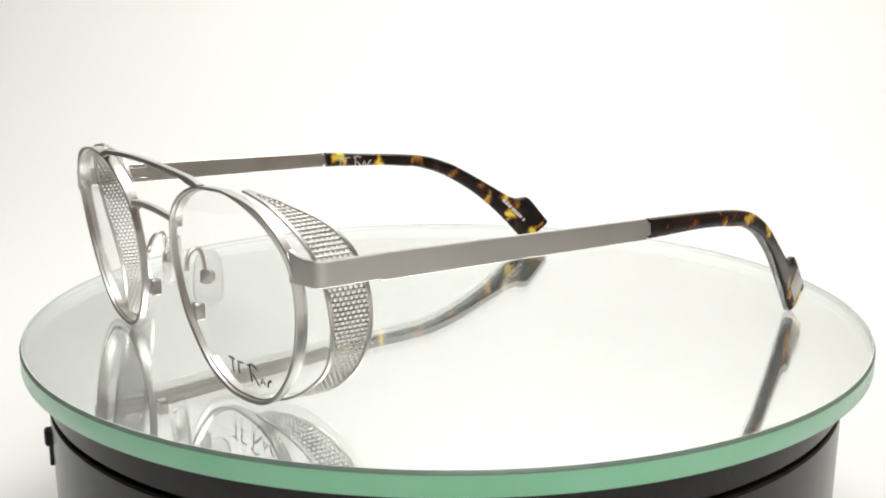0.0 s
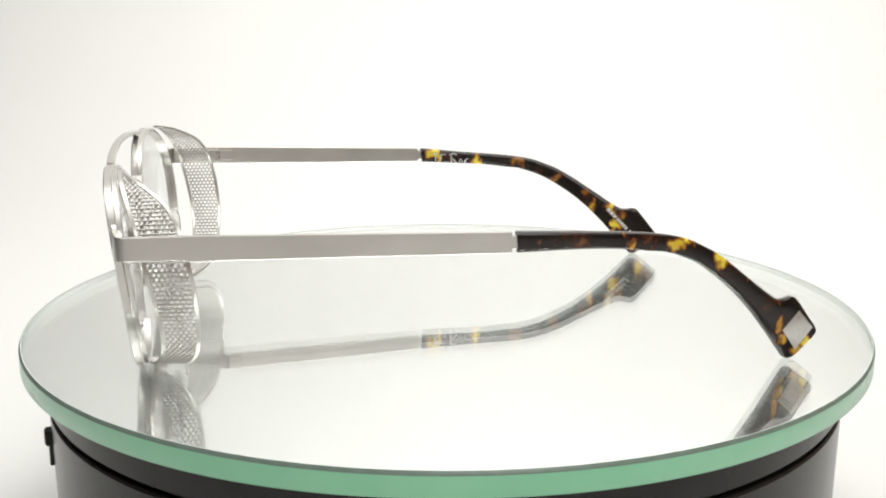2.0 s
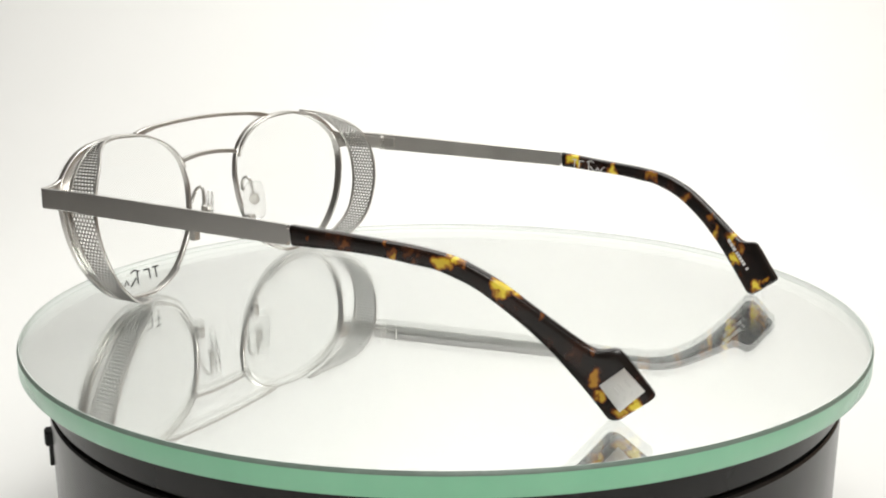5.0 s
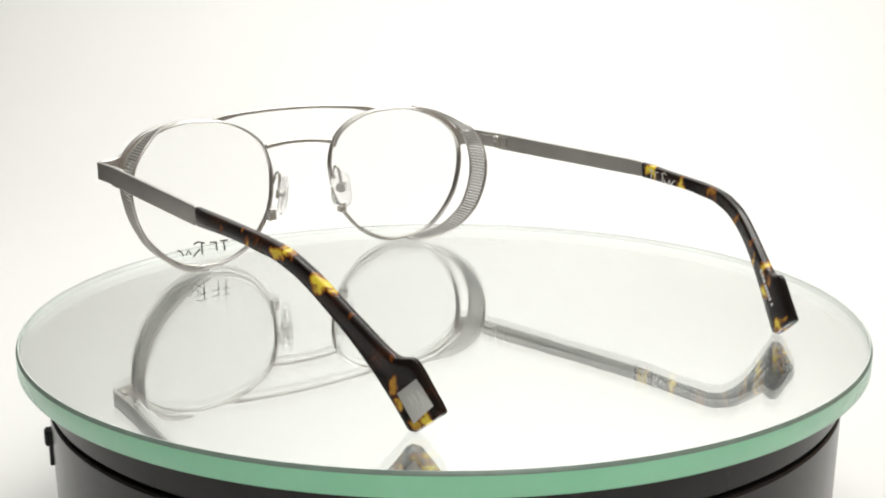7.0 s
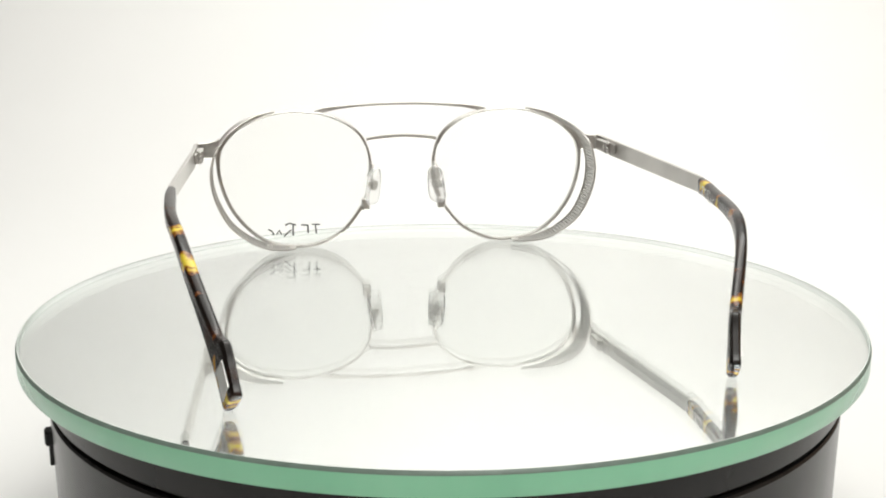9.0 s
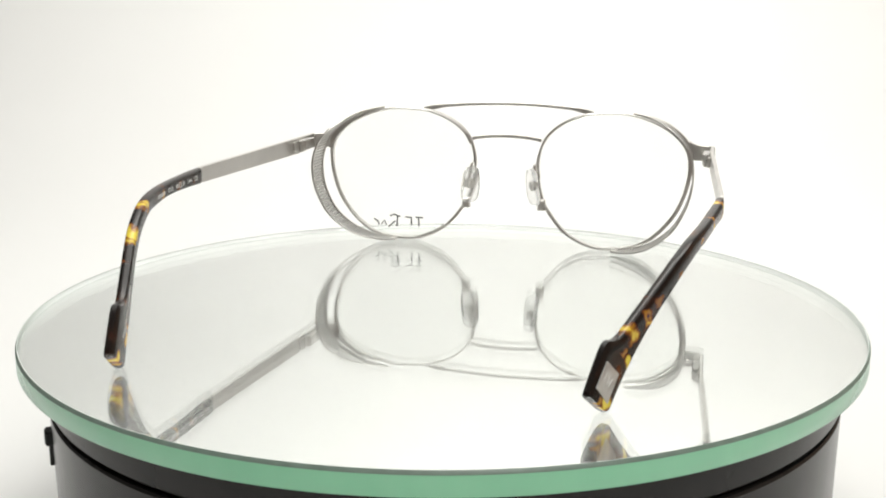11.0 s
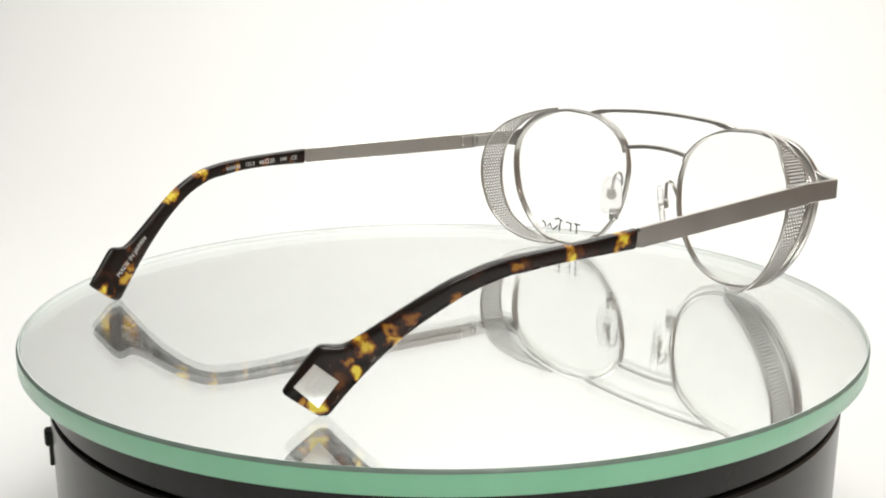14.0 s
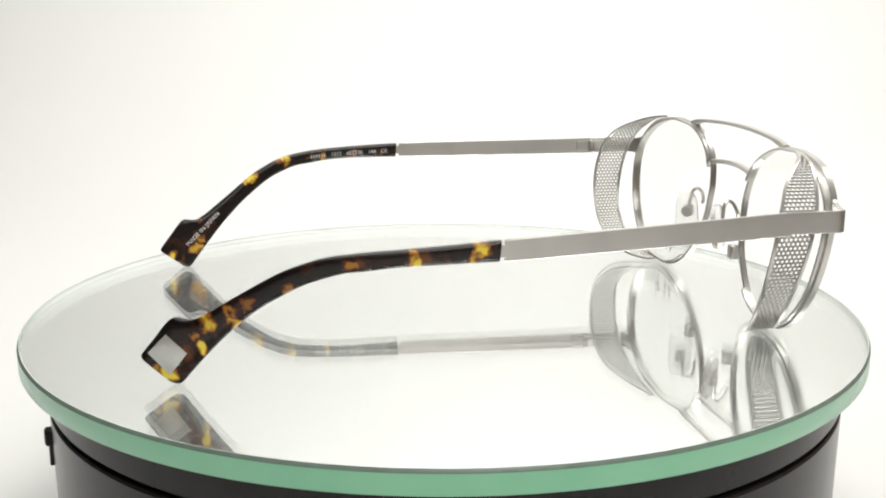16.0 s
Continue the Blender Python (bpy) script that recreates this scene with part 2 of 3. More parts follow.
# ---- the white sweep, and unseen surroundings added for their reflections ----
def sweep_and_walls():
    prof = [(-700, -62), (380, -62)]
    prof += [(380 + 260 * math.sin(a), 198 - 260 * math.cos(a)) for a in (math.pi / 2 * k / 14 for k in range(1, 15))] + [(640, 780)]
    rings = []
    for y, z in prof:
        rings.append([(-375, y, z), (375, y, z)])
    verts = [p for r in rings for p in r]
    faces = [(2 * i, 2 * i + 1, 2 * i + 3, 2 * i + 2) for i in range(len(prof) - 1)]
    o = len(verts)
    verts += [(x, y + (3 if y > 380 else 0), z - 3) for x, y, z in verts]
    faces += [tuple(i + o for i in f)[::-1] for f in faces]
    tagged(part("backdrop", verts, faces, PAPER), "seamless white sweep curving up behind the turntable", "backdrop", kind="structure")
    # floor, walls and ceiling are added out of view to shape the reflections
    tagged(part("floor", *block(-786, 786, -706, 650, -72, -66, 0.5), GREY_CLOTH), "unseen dark grey floor beside the sweep, added to darken reflections", "floor", kind="structure")
    for name, box in (("unseen_wall_west", (-786, -782, -700, 640, -66, 780)), ("unseen_wall_east", (782, 786, -700, 640, -66, 780)),
                      ("unseen_wall_south", (-786, 786, -706, -702, -66, 780)), ("unseen_wall_north", (-786, 786, 645, 650, -66, 780))):
        tagged(part(name, *block(*box, 0.5), {"unseen_wall_west": GREY_CLOTH, "unseen_wall_south": BROWN_CLOTH, "unseen_wall_east": BEIGE_CLOTH}.get(name, CLOTH)), "unseen cloth wall, added to tone the reflections", "wall", kind="structure")
    tagged(part("ceiling", *block(-786, 786, -706, 644, 781, 785, 0.5), CLOTH), "unseen grey cloth ceiling, added to dim the reflections", "ceiling", kind="structure")


sweep_and_walls()


# ---- turntable ----
def turntable():
    base = tagged(new("turntable_base"), "black plastic motorised turntable drum on the white table", "turntable")
    lathe = lambda prof, n=160: loft([[(r * math.cos(2 * math.pi * k / n), r * math.sin(2 * math.pi * k / n), z) for k in range(n)] for r, z in prof])
    def turned(vf, a=radians(20.5)):
        return [(x * math.cos(a) - y * math.sin(a), x * math.sin(a) + y * math.cos(a), z) for x, y, z in vf[0]], vf[1]
    part("top_ring", *lathe([(60, -13.8), (95.4, -13.8), (95.9, -13.4), (95.9, -5.9), (95.3, -5.3), (60, -5.3)]), BLACK, base)
    # solid recessed ring; the gap's shade is put into its black colour
    part("groove", *lathe([(80, -14.9), (94.2, -14.9), (94.2, -13.9), (80, -13.9)]), DARK, base, "black shadow gap between ring and drum")
    part("drum", *lathe([(70, -61.9), (94.4, -61.9), (95.2, -61), (95.9, -15.5), (95.5, -15.0), (70, -15.0)]), BLACK, base)
    part("switch", *turned(block(-97.4, -95.4, -2, 2, -23.7, -20.2, 0.4)), DARK, base, "small black side knob")
    part("lever", *turned(block(-96.6, -95.4, -1, 1, -28.8, -23.9, 0.2)), DARK, base)
    disc = tagged(new("glass_plate"), "round clear glass plate with green ground edge, silvered underneath", "turntable plate")
    n = 200
    ring = lambda r, z: [(r * math.cos(2 * math.pi * k / n), r * math.sin(2 * math.pi * k / n), z) for k in range(n)]
    v, f = loft([ring(101.1, -0.12), ring(101.1, 0.0)], caps=False)
    f.append(tuple(range(n, 2 * n)))
    part("plate", v, f, GLASS, disc, "clear polished glass", smooth=20).visible_shadow = False
    under = part("underside", ring(100.93, -3.85), [tuple(range(n))], HALF, disc, "half-silvered underside of the glass", smooth=0)
    if under.data.polygons[0].normal.z > 0:
        under.data.flip_normals()
    under.visible_shadow = False
    part("silvering", *loft([ring(101.1, -5.0), ring(101.1, -4.65)]), MIRROR, disc, "mirror sheet close under the glass")
    part("ground_edge", *loft([ring(101.1, -5.0), ring(101.25, -5.0), ring(101.5, -4.6), ring(101.5, -0.8)], caps=False),
         EDGE, disc, "pale green ground glass edge")
    part("chamfer", *loft([ring(101.5, -0.8), ring(101.2, -0.1), ring(101.11, -0.02)], caps=False),
         CHAMFER, disc, "dull grey-green bevelled rim line")
    # pale inner ring stands in for light passing through the far edge
    part("lit_frosted_rim", *loft([ring(100.95, -4.63), ring(101.05, -4.63), ring(101.05, -0.1), ring(100.95, -0.1)], closed=True), LIT_FROST, disc,
         "pale frosted inside of the glass edge")
    # added grey ring in place of the bevel's hidden mirror image
    part("rim_line", *loft([ring(100.9, -1.0), ring(100.94, -1.0), ring(100.94, -0.14), ring(100.9, -0.14)], closed=True), CHAMFER, disc,
         "thin grey line under the bevelled edge")
    return base, disc


BASE, DISC = turntable()


# ---- eyeglasses: x to the wearer's right, y forward, z up, millimetres ----
GLASSES = tagged(new("eyeglasses"), "brushed silver metal eyeglasses with mesh side shields and tortoiseshell temple tips", "eyeglasses")

def front_y(x, z):
    """The slightly wrapped and tilted plane of the front."""
    return 76.1 + (z - 33) * 0.11 - 0.0011 * (x * x - 100)


OUTLINE = [(31.4, 41.5), (24.2, 40.7), (17, 37.7), (12.2, 33.2), (10.3, 27.3), (10.3, 22), (11.1, 17.1), (13.2, 11.9), (19, 5),
           (26.1, 1.4), (32.8, 0.75), (40.7, 2), (46.9, 5.9), (52.3, 12.5), (55.2, 19.7), (56.1, 26.7), (54.7, 32.2),
           (50, 36.9), (43.5, 40.0), (37, 41.5)]
RIM = smooth_curve([(x, z, 0) for x, z in OUTLINE], 8, True)


def rim_normal(i):
    d = RIM[(i + 1) % len(RIM)] - RIM[i - 1]
    return Vector((-d.y, d.x, 0)).normalized() * -1


def mirror(vf, s):
    v, f = vf
    return [(s * p[0], p[1], p[2]) for p in v], f


def ring_band(s, count_from, count_to, inner, outer, front, back, bevel, closed=False, width=None):
    """A band that follows the lens outline; offsets from it outward and from the front plane."""
    rings = []
    n = len(RIM)
    for i in range(count_from, count_to):
        c, q = RIM[i % n], rim_normal(i % n)
        lo, hi = inner, outer + (width(c.x, c.y) if width else 0)
        a = c + q * (lo + hi) / 2
        y = front_y(a.x, a.y) + (front + back) / 2
        rings.append(rect((a.x, y, a.y), (q.x, 0, q.y), (0, 1, 0), (hi - lo) / 2, (front - back) / 2, bevel))
    return mirror(loft(rings, closed), s)


def plate_extra(x, z):
    """The front plate is slim over the lens and broad towards the endpiece."""
    high = max(0.0, min(1.0, (z - 26) / 6))
    out = max(0.0, min(1.0, (x - 37) / 12))
    return high * (-0.3 + 1.15 * out * out * (3 - 2 * out))


def lens_solid(s):
    n = len(RIM)
    mid = Vector((33, 21.5, 0))
    def face(dy):
        return [[(lambda p, k=k: (p.x, front_y(p.x, p.y) + dy + 0.35 * (1 - k * k), p.y))(mid.lerp(RIM[i] - rim_normal(i) * 0.25, k))
                 for i in range(0, n, 2)] for k in (0.08, 0.3, 0.6, 0.85, 1.0)]
    rings = face(-0.1) + face(-1.15)[::-1]
    return mirror(loft(rings), s)


def shield_curve(s):
    inset = 1.3 if s > 0 else 0.7
    base = [(39, 41.9), (43, 41.2), (47, 39.9), (52, 36.8), (56, 32.4), (58.3, 27), (58.4, 22), (57.0, 16.5), (53.4, 10.2), (48, 5.4), (43, 2.6), (38, 1.2), (34, 0.7)]
    front = [73.2, 72.7, 71.9, 70.4, 68.8, 67.5, 66.5, 65.6, 65.2, 66.2, 67.8, 69.4, 69.9]
    rear = [72.2, 70.6, 67.8, 63.2, 60.4, 59.0, 58.2, 57.8, 58.0, 59.2, 61.2, 64.0, 67.0]
    c = smooth_curve([(x - inset * max(0.0, min(1.0, (x - 45) / 12)) * max(0.2, min(1.0, (34 - z) / 8)), z, 0) for x, z in base], 10)
    f = smooth_curve([(v, 0, 0) for v in front], 10)
    r = smooth_curve([(v, 0, 0) for v in rear], 10)
    return [(a.x, a.y, b.x, d.x) for a, b, d in zip(c, f, r)]


def shield(s):
    """A perforated strip round the temple side of a lens: border wires and a lattice of staggered holes."""
    rows = shield_curve(s)
    pts = [Vector((x, z, yf)) for x, z, yf, yr in rows]
    rear = [Vector((x, z, yr)) for x, z, yf, yr in rows]
    length = sum((b.xy - a.xy).length for a, b in zip(pts, pts[1:]))
    count = int(length / 0.92)
    s0 = [0.0]
    for a, b in zip(pts, pts[1:]):
        s0.append(s0[-1] + (b.xy - a.xy).length)
    def at(t):
        t = min(max(t, 0.0), s0[-1] - 1e-6)
        i = int(np.searchsorted(s0, t, side="right")) - 1
        k = (t - s0[i]) / (s0[i + 1] - s0[i])
        d = (pts[i + 1].xy - pts[i].xy).normalized()
        p, q = pts[i].lerp(pts[i + 1], k), rear[i].lerp(rear[i + 1], k)
        return p.x, p.y, p.z, q.z, Vector((d.y, -d.x))
    mid = Vector((33, 21.5))
    def spot(t, y, lift):
        x, z, yf, yr, nrm = at(t)
        if nrm.dot(Vector((x, z)) - mid) < 0:
            nrm = -nrm
        lift -= -0.03 * max(0.0, 68 - y)
        return (x + nrm.x * lift, y, z + nrm.y * lift)
    verts, faces = [], []
    pitch_y, y_lo = 1.05, 56.0
    step = length / count
    tab0, tab1 = 0.05 * length, 0.97 * length
    eight = [2 * math.pi * (j + 0.5) / 8 for j in range(8)]
    frame8 = [(0.5, 0.25), (0.25, 0.5), (-0.25, 0.5), (-0.5, 0.25), (-0.5, -0.25), (-0.25, -0.5), (0.25, -0.5), (0.5, -0.25)]
    for row in range(count):
        t = (row + 0.5) * step
        x, z, yf, yr, nrm = at(t)
        for k in range(int((yr - y_lo) / pitch_y) - 1, int((yf - y_lo) / pitch_y) + 2):
            yc = y_lo + (k + (0.5 if row % 2 else 0.0)) * pitch_y
            if yc - pitch_y / 2 < yr - 0.3 or yc + pitch_y / 2 > yf + 0.08:
                continue
            o = len(verts)
            for lift in (0.13, -0.13):
                for a, b in frame8:
                    # square cell corners are filled by widening the frame's short sides
                    a, b = max(-0.5, min(0.5, a * 1.34 if abs(a) < 0.5 else a)), max(-0.5, min(0.5, b * 1.34 if abs(b) < 0.5 else b))
                    verts.append(spot(t + b * step, yc + a * pitch_y, lift * (1.7 if abs(b) == 0.5 else 0.8)))
                for a, b in ((0.35 * math.cos(e), 0.345 * math.sin(e)) for e in eight):
                    verts.append(spot(t + b * step, yc + a * pitch_y, lift * 0.5))
            for j in range(8):
                q = (j + 1) % 8
                faces += [(o + j, o + q, o + 8 + q, o + 8 + j), (o + 16 + q, o + 16 + j, o + 24 + j, o + 24 + q),
                          (o + 8 + j, o + 8 + q, o + 24 + q, o + 24 + j)]
            # corner pieces between neighbouring cells
            for sa in (-1, 1):
                for sb in (-1, 1):
                    c0 = len(verts)
                    for lift in (0.13, -0.13):
                        for a, b in ((0.5, 0.33), (0.33, 0.5), (0.5, 0.5)):
                            verts.append(spot(t + sb * b * step, yc + sa * a * pitch_y, lift * (1.7 if b == 0.5 else 0.8)))
                    faces += [(c0, c0 + 1, c0 + 2), (c0 + 3, c0 + 5, c0 + 4)]
            if not tab0 < t < tab1:
                faces += [tuple(o + 8 + j for j in range(8))]
    lattice = (verts, faces)
    def border(front):
        rings = []
        for i, (x, z, yf, yr) in enumerate(rows):
            t = s0[i]
            _, _, _, _, nrm = at(t)
            if nrm.dot(Vector((x, z)) - mid) < 0:
                nrm = -nrm
            w = min(0.28, max(0.12, (yf - yr) * 0.3))
            y = (yf - w) if front else (yr + 0.1)
            w = w if front else min(w, 0.3)
            inward = -0.03 * max(0.0, 68 - y)
            rings.append(rect((x - nrm.x * inward, y, z - nrm.y * inward), (nrm.x, 0, nrm.y), (0, 1, 0), 0.25, w + 0.12, 0.07))
        return loft(rings)
    ends = []
    for lo, hi in ((0, 9), (len(rows) - 6, len(rows))):
        rings = []
        for i in range(lo, hi):
            x, z, yf, yr = rows[i]
            _, _, _, _, nrm = at(s0[i])
            if nrm.dot(Vector((x, z)) - mid) < 0:
                nrm = -nrm
            inward = -0.03 * max(0.0, 68 - (yf + yr) / 2)
            rings.append(rect((x - nrm.x * inward, (yf + yr) / 2, z - nrm.y * inward), (nrm.x, 0, nrm.y), (0, 1, 0), 0.2, max((yf - yr) / 2 - 0.1, 0.2), 0.06))
        ends.append(loft(rings))
    return mirror(lattice, s), [mirror(b, s) for b in (border(True), border(False))], [mirror(e, s) for e in ends]


# plan and droop of each temple, from the hinge to the tip
PLAN = {-1: [(59, 62.1), (-3.7, 65.5), (-15, 65.1), (-25, 64.5), (-33.5, 63.2), (-45.4, 60.2), (-57, 55.9), (-64, 53.3), (-76, 50.2)],
        1: [(59, 62.1), (-3.7, 66.5), (-14, 65.0), (-24, 63.8), (-33, 62.1), (-42, 59.4), (-50, 55.6), (-58.5, 51.0), (-65.5, 47.7), (-76, 44.2)]}
DROP = {-1: [(59, 0.0), (-76, 0.0)],
        1: [(59, 0.0), (-3.7, -1.7), (-14, -2.4), (-25, -2.5), (-35, -2.0), (-44, -0.7), (-52, 0.2), (-60, 0.2), (-66, 0.0), (-76, 0.0)]}
LONG = {-1: 1.0, 1: 0.985}


def table(rows, y):
    xs, ys = zip(*rows[::-1])
    soft = [np.interp(y + d, xs, ys) for d in (-4, -2, 0, 2, 4)]
    return float(sum(soft) / 5)


def temple_x(s, y):
    return table(PLAN[s], y)


def temple_dz(s, y):
    return table(DROP[s], y)


def temple_normal(s, y):
    d = temple_x(s, y + 0.5) - temple_x(s, y - 0.5)
    return Vector((1, -d, 0)).normalized()


def on_temple(s, y, z, lift):
    """A point on the temple's middle surface, lifted outward."""
    q = Vector((temple_x(s, y), y, z)) + temple_normal(s, y) * lift
    return (s * q.x, q.y, q.z)


TOP = [(-2.5, 32.5), (-10, 32.25), (-17, 31.95), (-24, 31.55), (-30, 31.0), (-35, 30.2), (-39, 29.1), (-43, 27.2), (-47, 24.8), (-54, 19.3), (-59, 15.4),
       (-61.6, 13.7), (-63.2, 13.4), (-65.6, 13.7), (-67.2, 12.5), (-69.8, 9.2), (-72.3, 6.0), (-72.4, 5.1)]
BOTTOM = [(-2.9, 28.4), (-10, 28.55), (-17, 28.55), (-24, 28.2), (-30.3, 27.4), (-34, 26.9), (-37.6, 25.7), (-41.5, 23.9), (-45.6, 21.1), (-50.5, 17.0),
          (-54.6, 12.8), (-56.6, 10.5), (-58, 8.8), (-60.2, 6.0), (-61.5, 4.3), (-63.2, 2.0), (-64.6, 0.25), (-66.2, 0.1)]


def bend(s, y):
    """Where a station of the tip's outline lies along a temple."""
    early = (1.9 if s > 0 else 0.8) * math.sin(math.pi * (-y - 18) / 46) if -64 < y < -18 else 0.0
    return y * LONG[s] + early


def tip(s):
    top = smooth_curve([(bend(s, y), z, 0) for y, z in TOP], 5)
    bot = smooth_curve([(bend(s, y), z, 0) for y, z in BOTTOM], 5)
    rings = []
    n = len(top)
    for i, (a, b) in enumerate(zip(top, bot)):
        ring = []
        half = 1.25 if i > 3 else 1.0 + 0.07 * i
        if i >= n - 4:
            half = (1.25, 1.2, 1.1, 0.9)[i - n + 4]
        for u, w in ((0.0, 0.42), (0.05, 0.76), (0.14, 0.95), (0.3, 1.0), (0.5, 1.0), (0.7, 1.0), (0.86, 0.95), (0.95, 0.76), (1.0, 0.42)):
            ring.append((u, w * half))
        pts = [on_temple(s, a.x + (b.x - a.x) * u, a.y + (b.y - a.y) * u + temple_dz(s, a.x + (b.x - a.x) * u), w) for u, w in ring]
        pts += [on_temple(s, a.x + (b.x - a.x) * u, a.y + (b.y - a.y) * u + temple_dz(s, a.x + (b.x - a.x) * u), -w) for u, w in reversed(ring)]
        rings.append(pts)
    return loft(rings)


def bar(s):
    """The flat metal of the temple from the hinge into the tip."""
    rings = []
    steps = [59.19 - k * (59.19 + 1.6) / 24 for k in range(25)] + [-1.75, -1.8, -4.0]
    for k, y in enumerate(steps):
        half = 2.45 - 0.35 * min(k, 24) / 24 if k < 25 else (2.0, 1.35, 1.35)[k - 25]
        c = on_temple(s, y, 30.68 - 0.2 * min(k, 24) / 24 + temple_dz(s, y), 0.35)
        n = temple_normal(s, y)
        rings.append(rect(c, (s * n.x, n.y, 0), (0, 0, 1), 0.5, half, 0.14))
    return loft(rings)


def endpiece(s):
    plan = smooth_curve([(55.7, 72.5, 0), (57.4, 72.2, 0), (59.6, 71.7, 0), (61.4, 71.2, 0), (62.3, 70.4, 0), (62.5, 68.9, 0), (62.4, 65, 0), (62.45, 59.2, 0)], 6)
    rings = []
    for i, p in enumerate(plan):
        d = (plan[min(i + 1, len(plan) - 1)] - plan[max(i - 1, 0)]).normalized()
        n = Vector((-d.y, d.x, 0))
        u = max(0.0, 1 - i / 14)
        h = 2.3 + 0.6 * u ** 2
        rings.append(rect((s * p.x, p.y, 30.8 + 0.5 * u * u), (s * n.x, n.y, 0), (0, 0, 1), 0.55, h, 0.16))
    return loft(rings)


def stroke(points, width, to_place):
    """A pen stroke of even width, thin but solid, laid on a surface by to_place(u, v, lift)."""
    p = [Vector((*q, 0)) for q in points]
    rings = []
    for i, c in enumerate(p):
        d = (p[min(i + 1, len(p) - 1)] - p[max(i - 1, 0)]).normalized()
        n = Vector((-d.y, d.x, 0)) * width / 2
        a, b = c + n, c - n
        rings.append([to_place(a.x, a.y, 0.0), to_place(b.x, b.y, 0.0), to_place(b.x, b.y, 0.06), to_place(a.x, a.y, 0.06)])
    return loft(rings)


def lettering(text, size, to_place, mat, parent, name="lettering", label=""):
    """Words in the built-in font, laid on a curved surface."""
    curve = bpy.data.curves.new("words", "FONT")
    curve.body, curve.size, curve.extrude, curve.resolution_u = text, size, 0.0, 3
    ob = bpy.data.objects.new("words", curve)
    scene.collection.objects.link(ob)
    me = bpy.data.meshes.new_from_object(ob.evaluated_get(bpy.context.evaluated_depsgraph_get()))
    bpy.data.objects.remove(ob)
    verts = [to_place(v.co.x, v.co.y, 0.03) for v in me.vertices]
    faces = [tuple(q.vertices) for q in me.polygons]
    wide = max(v.co.x for v in me.vertices)
    bpy.data.meshes.remove(me)
    part(name, verts, faces, mat, parent, label, smooth=0)
    return wide


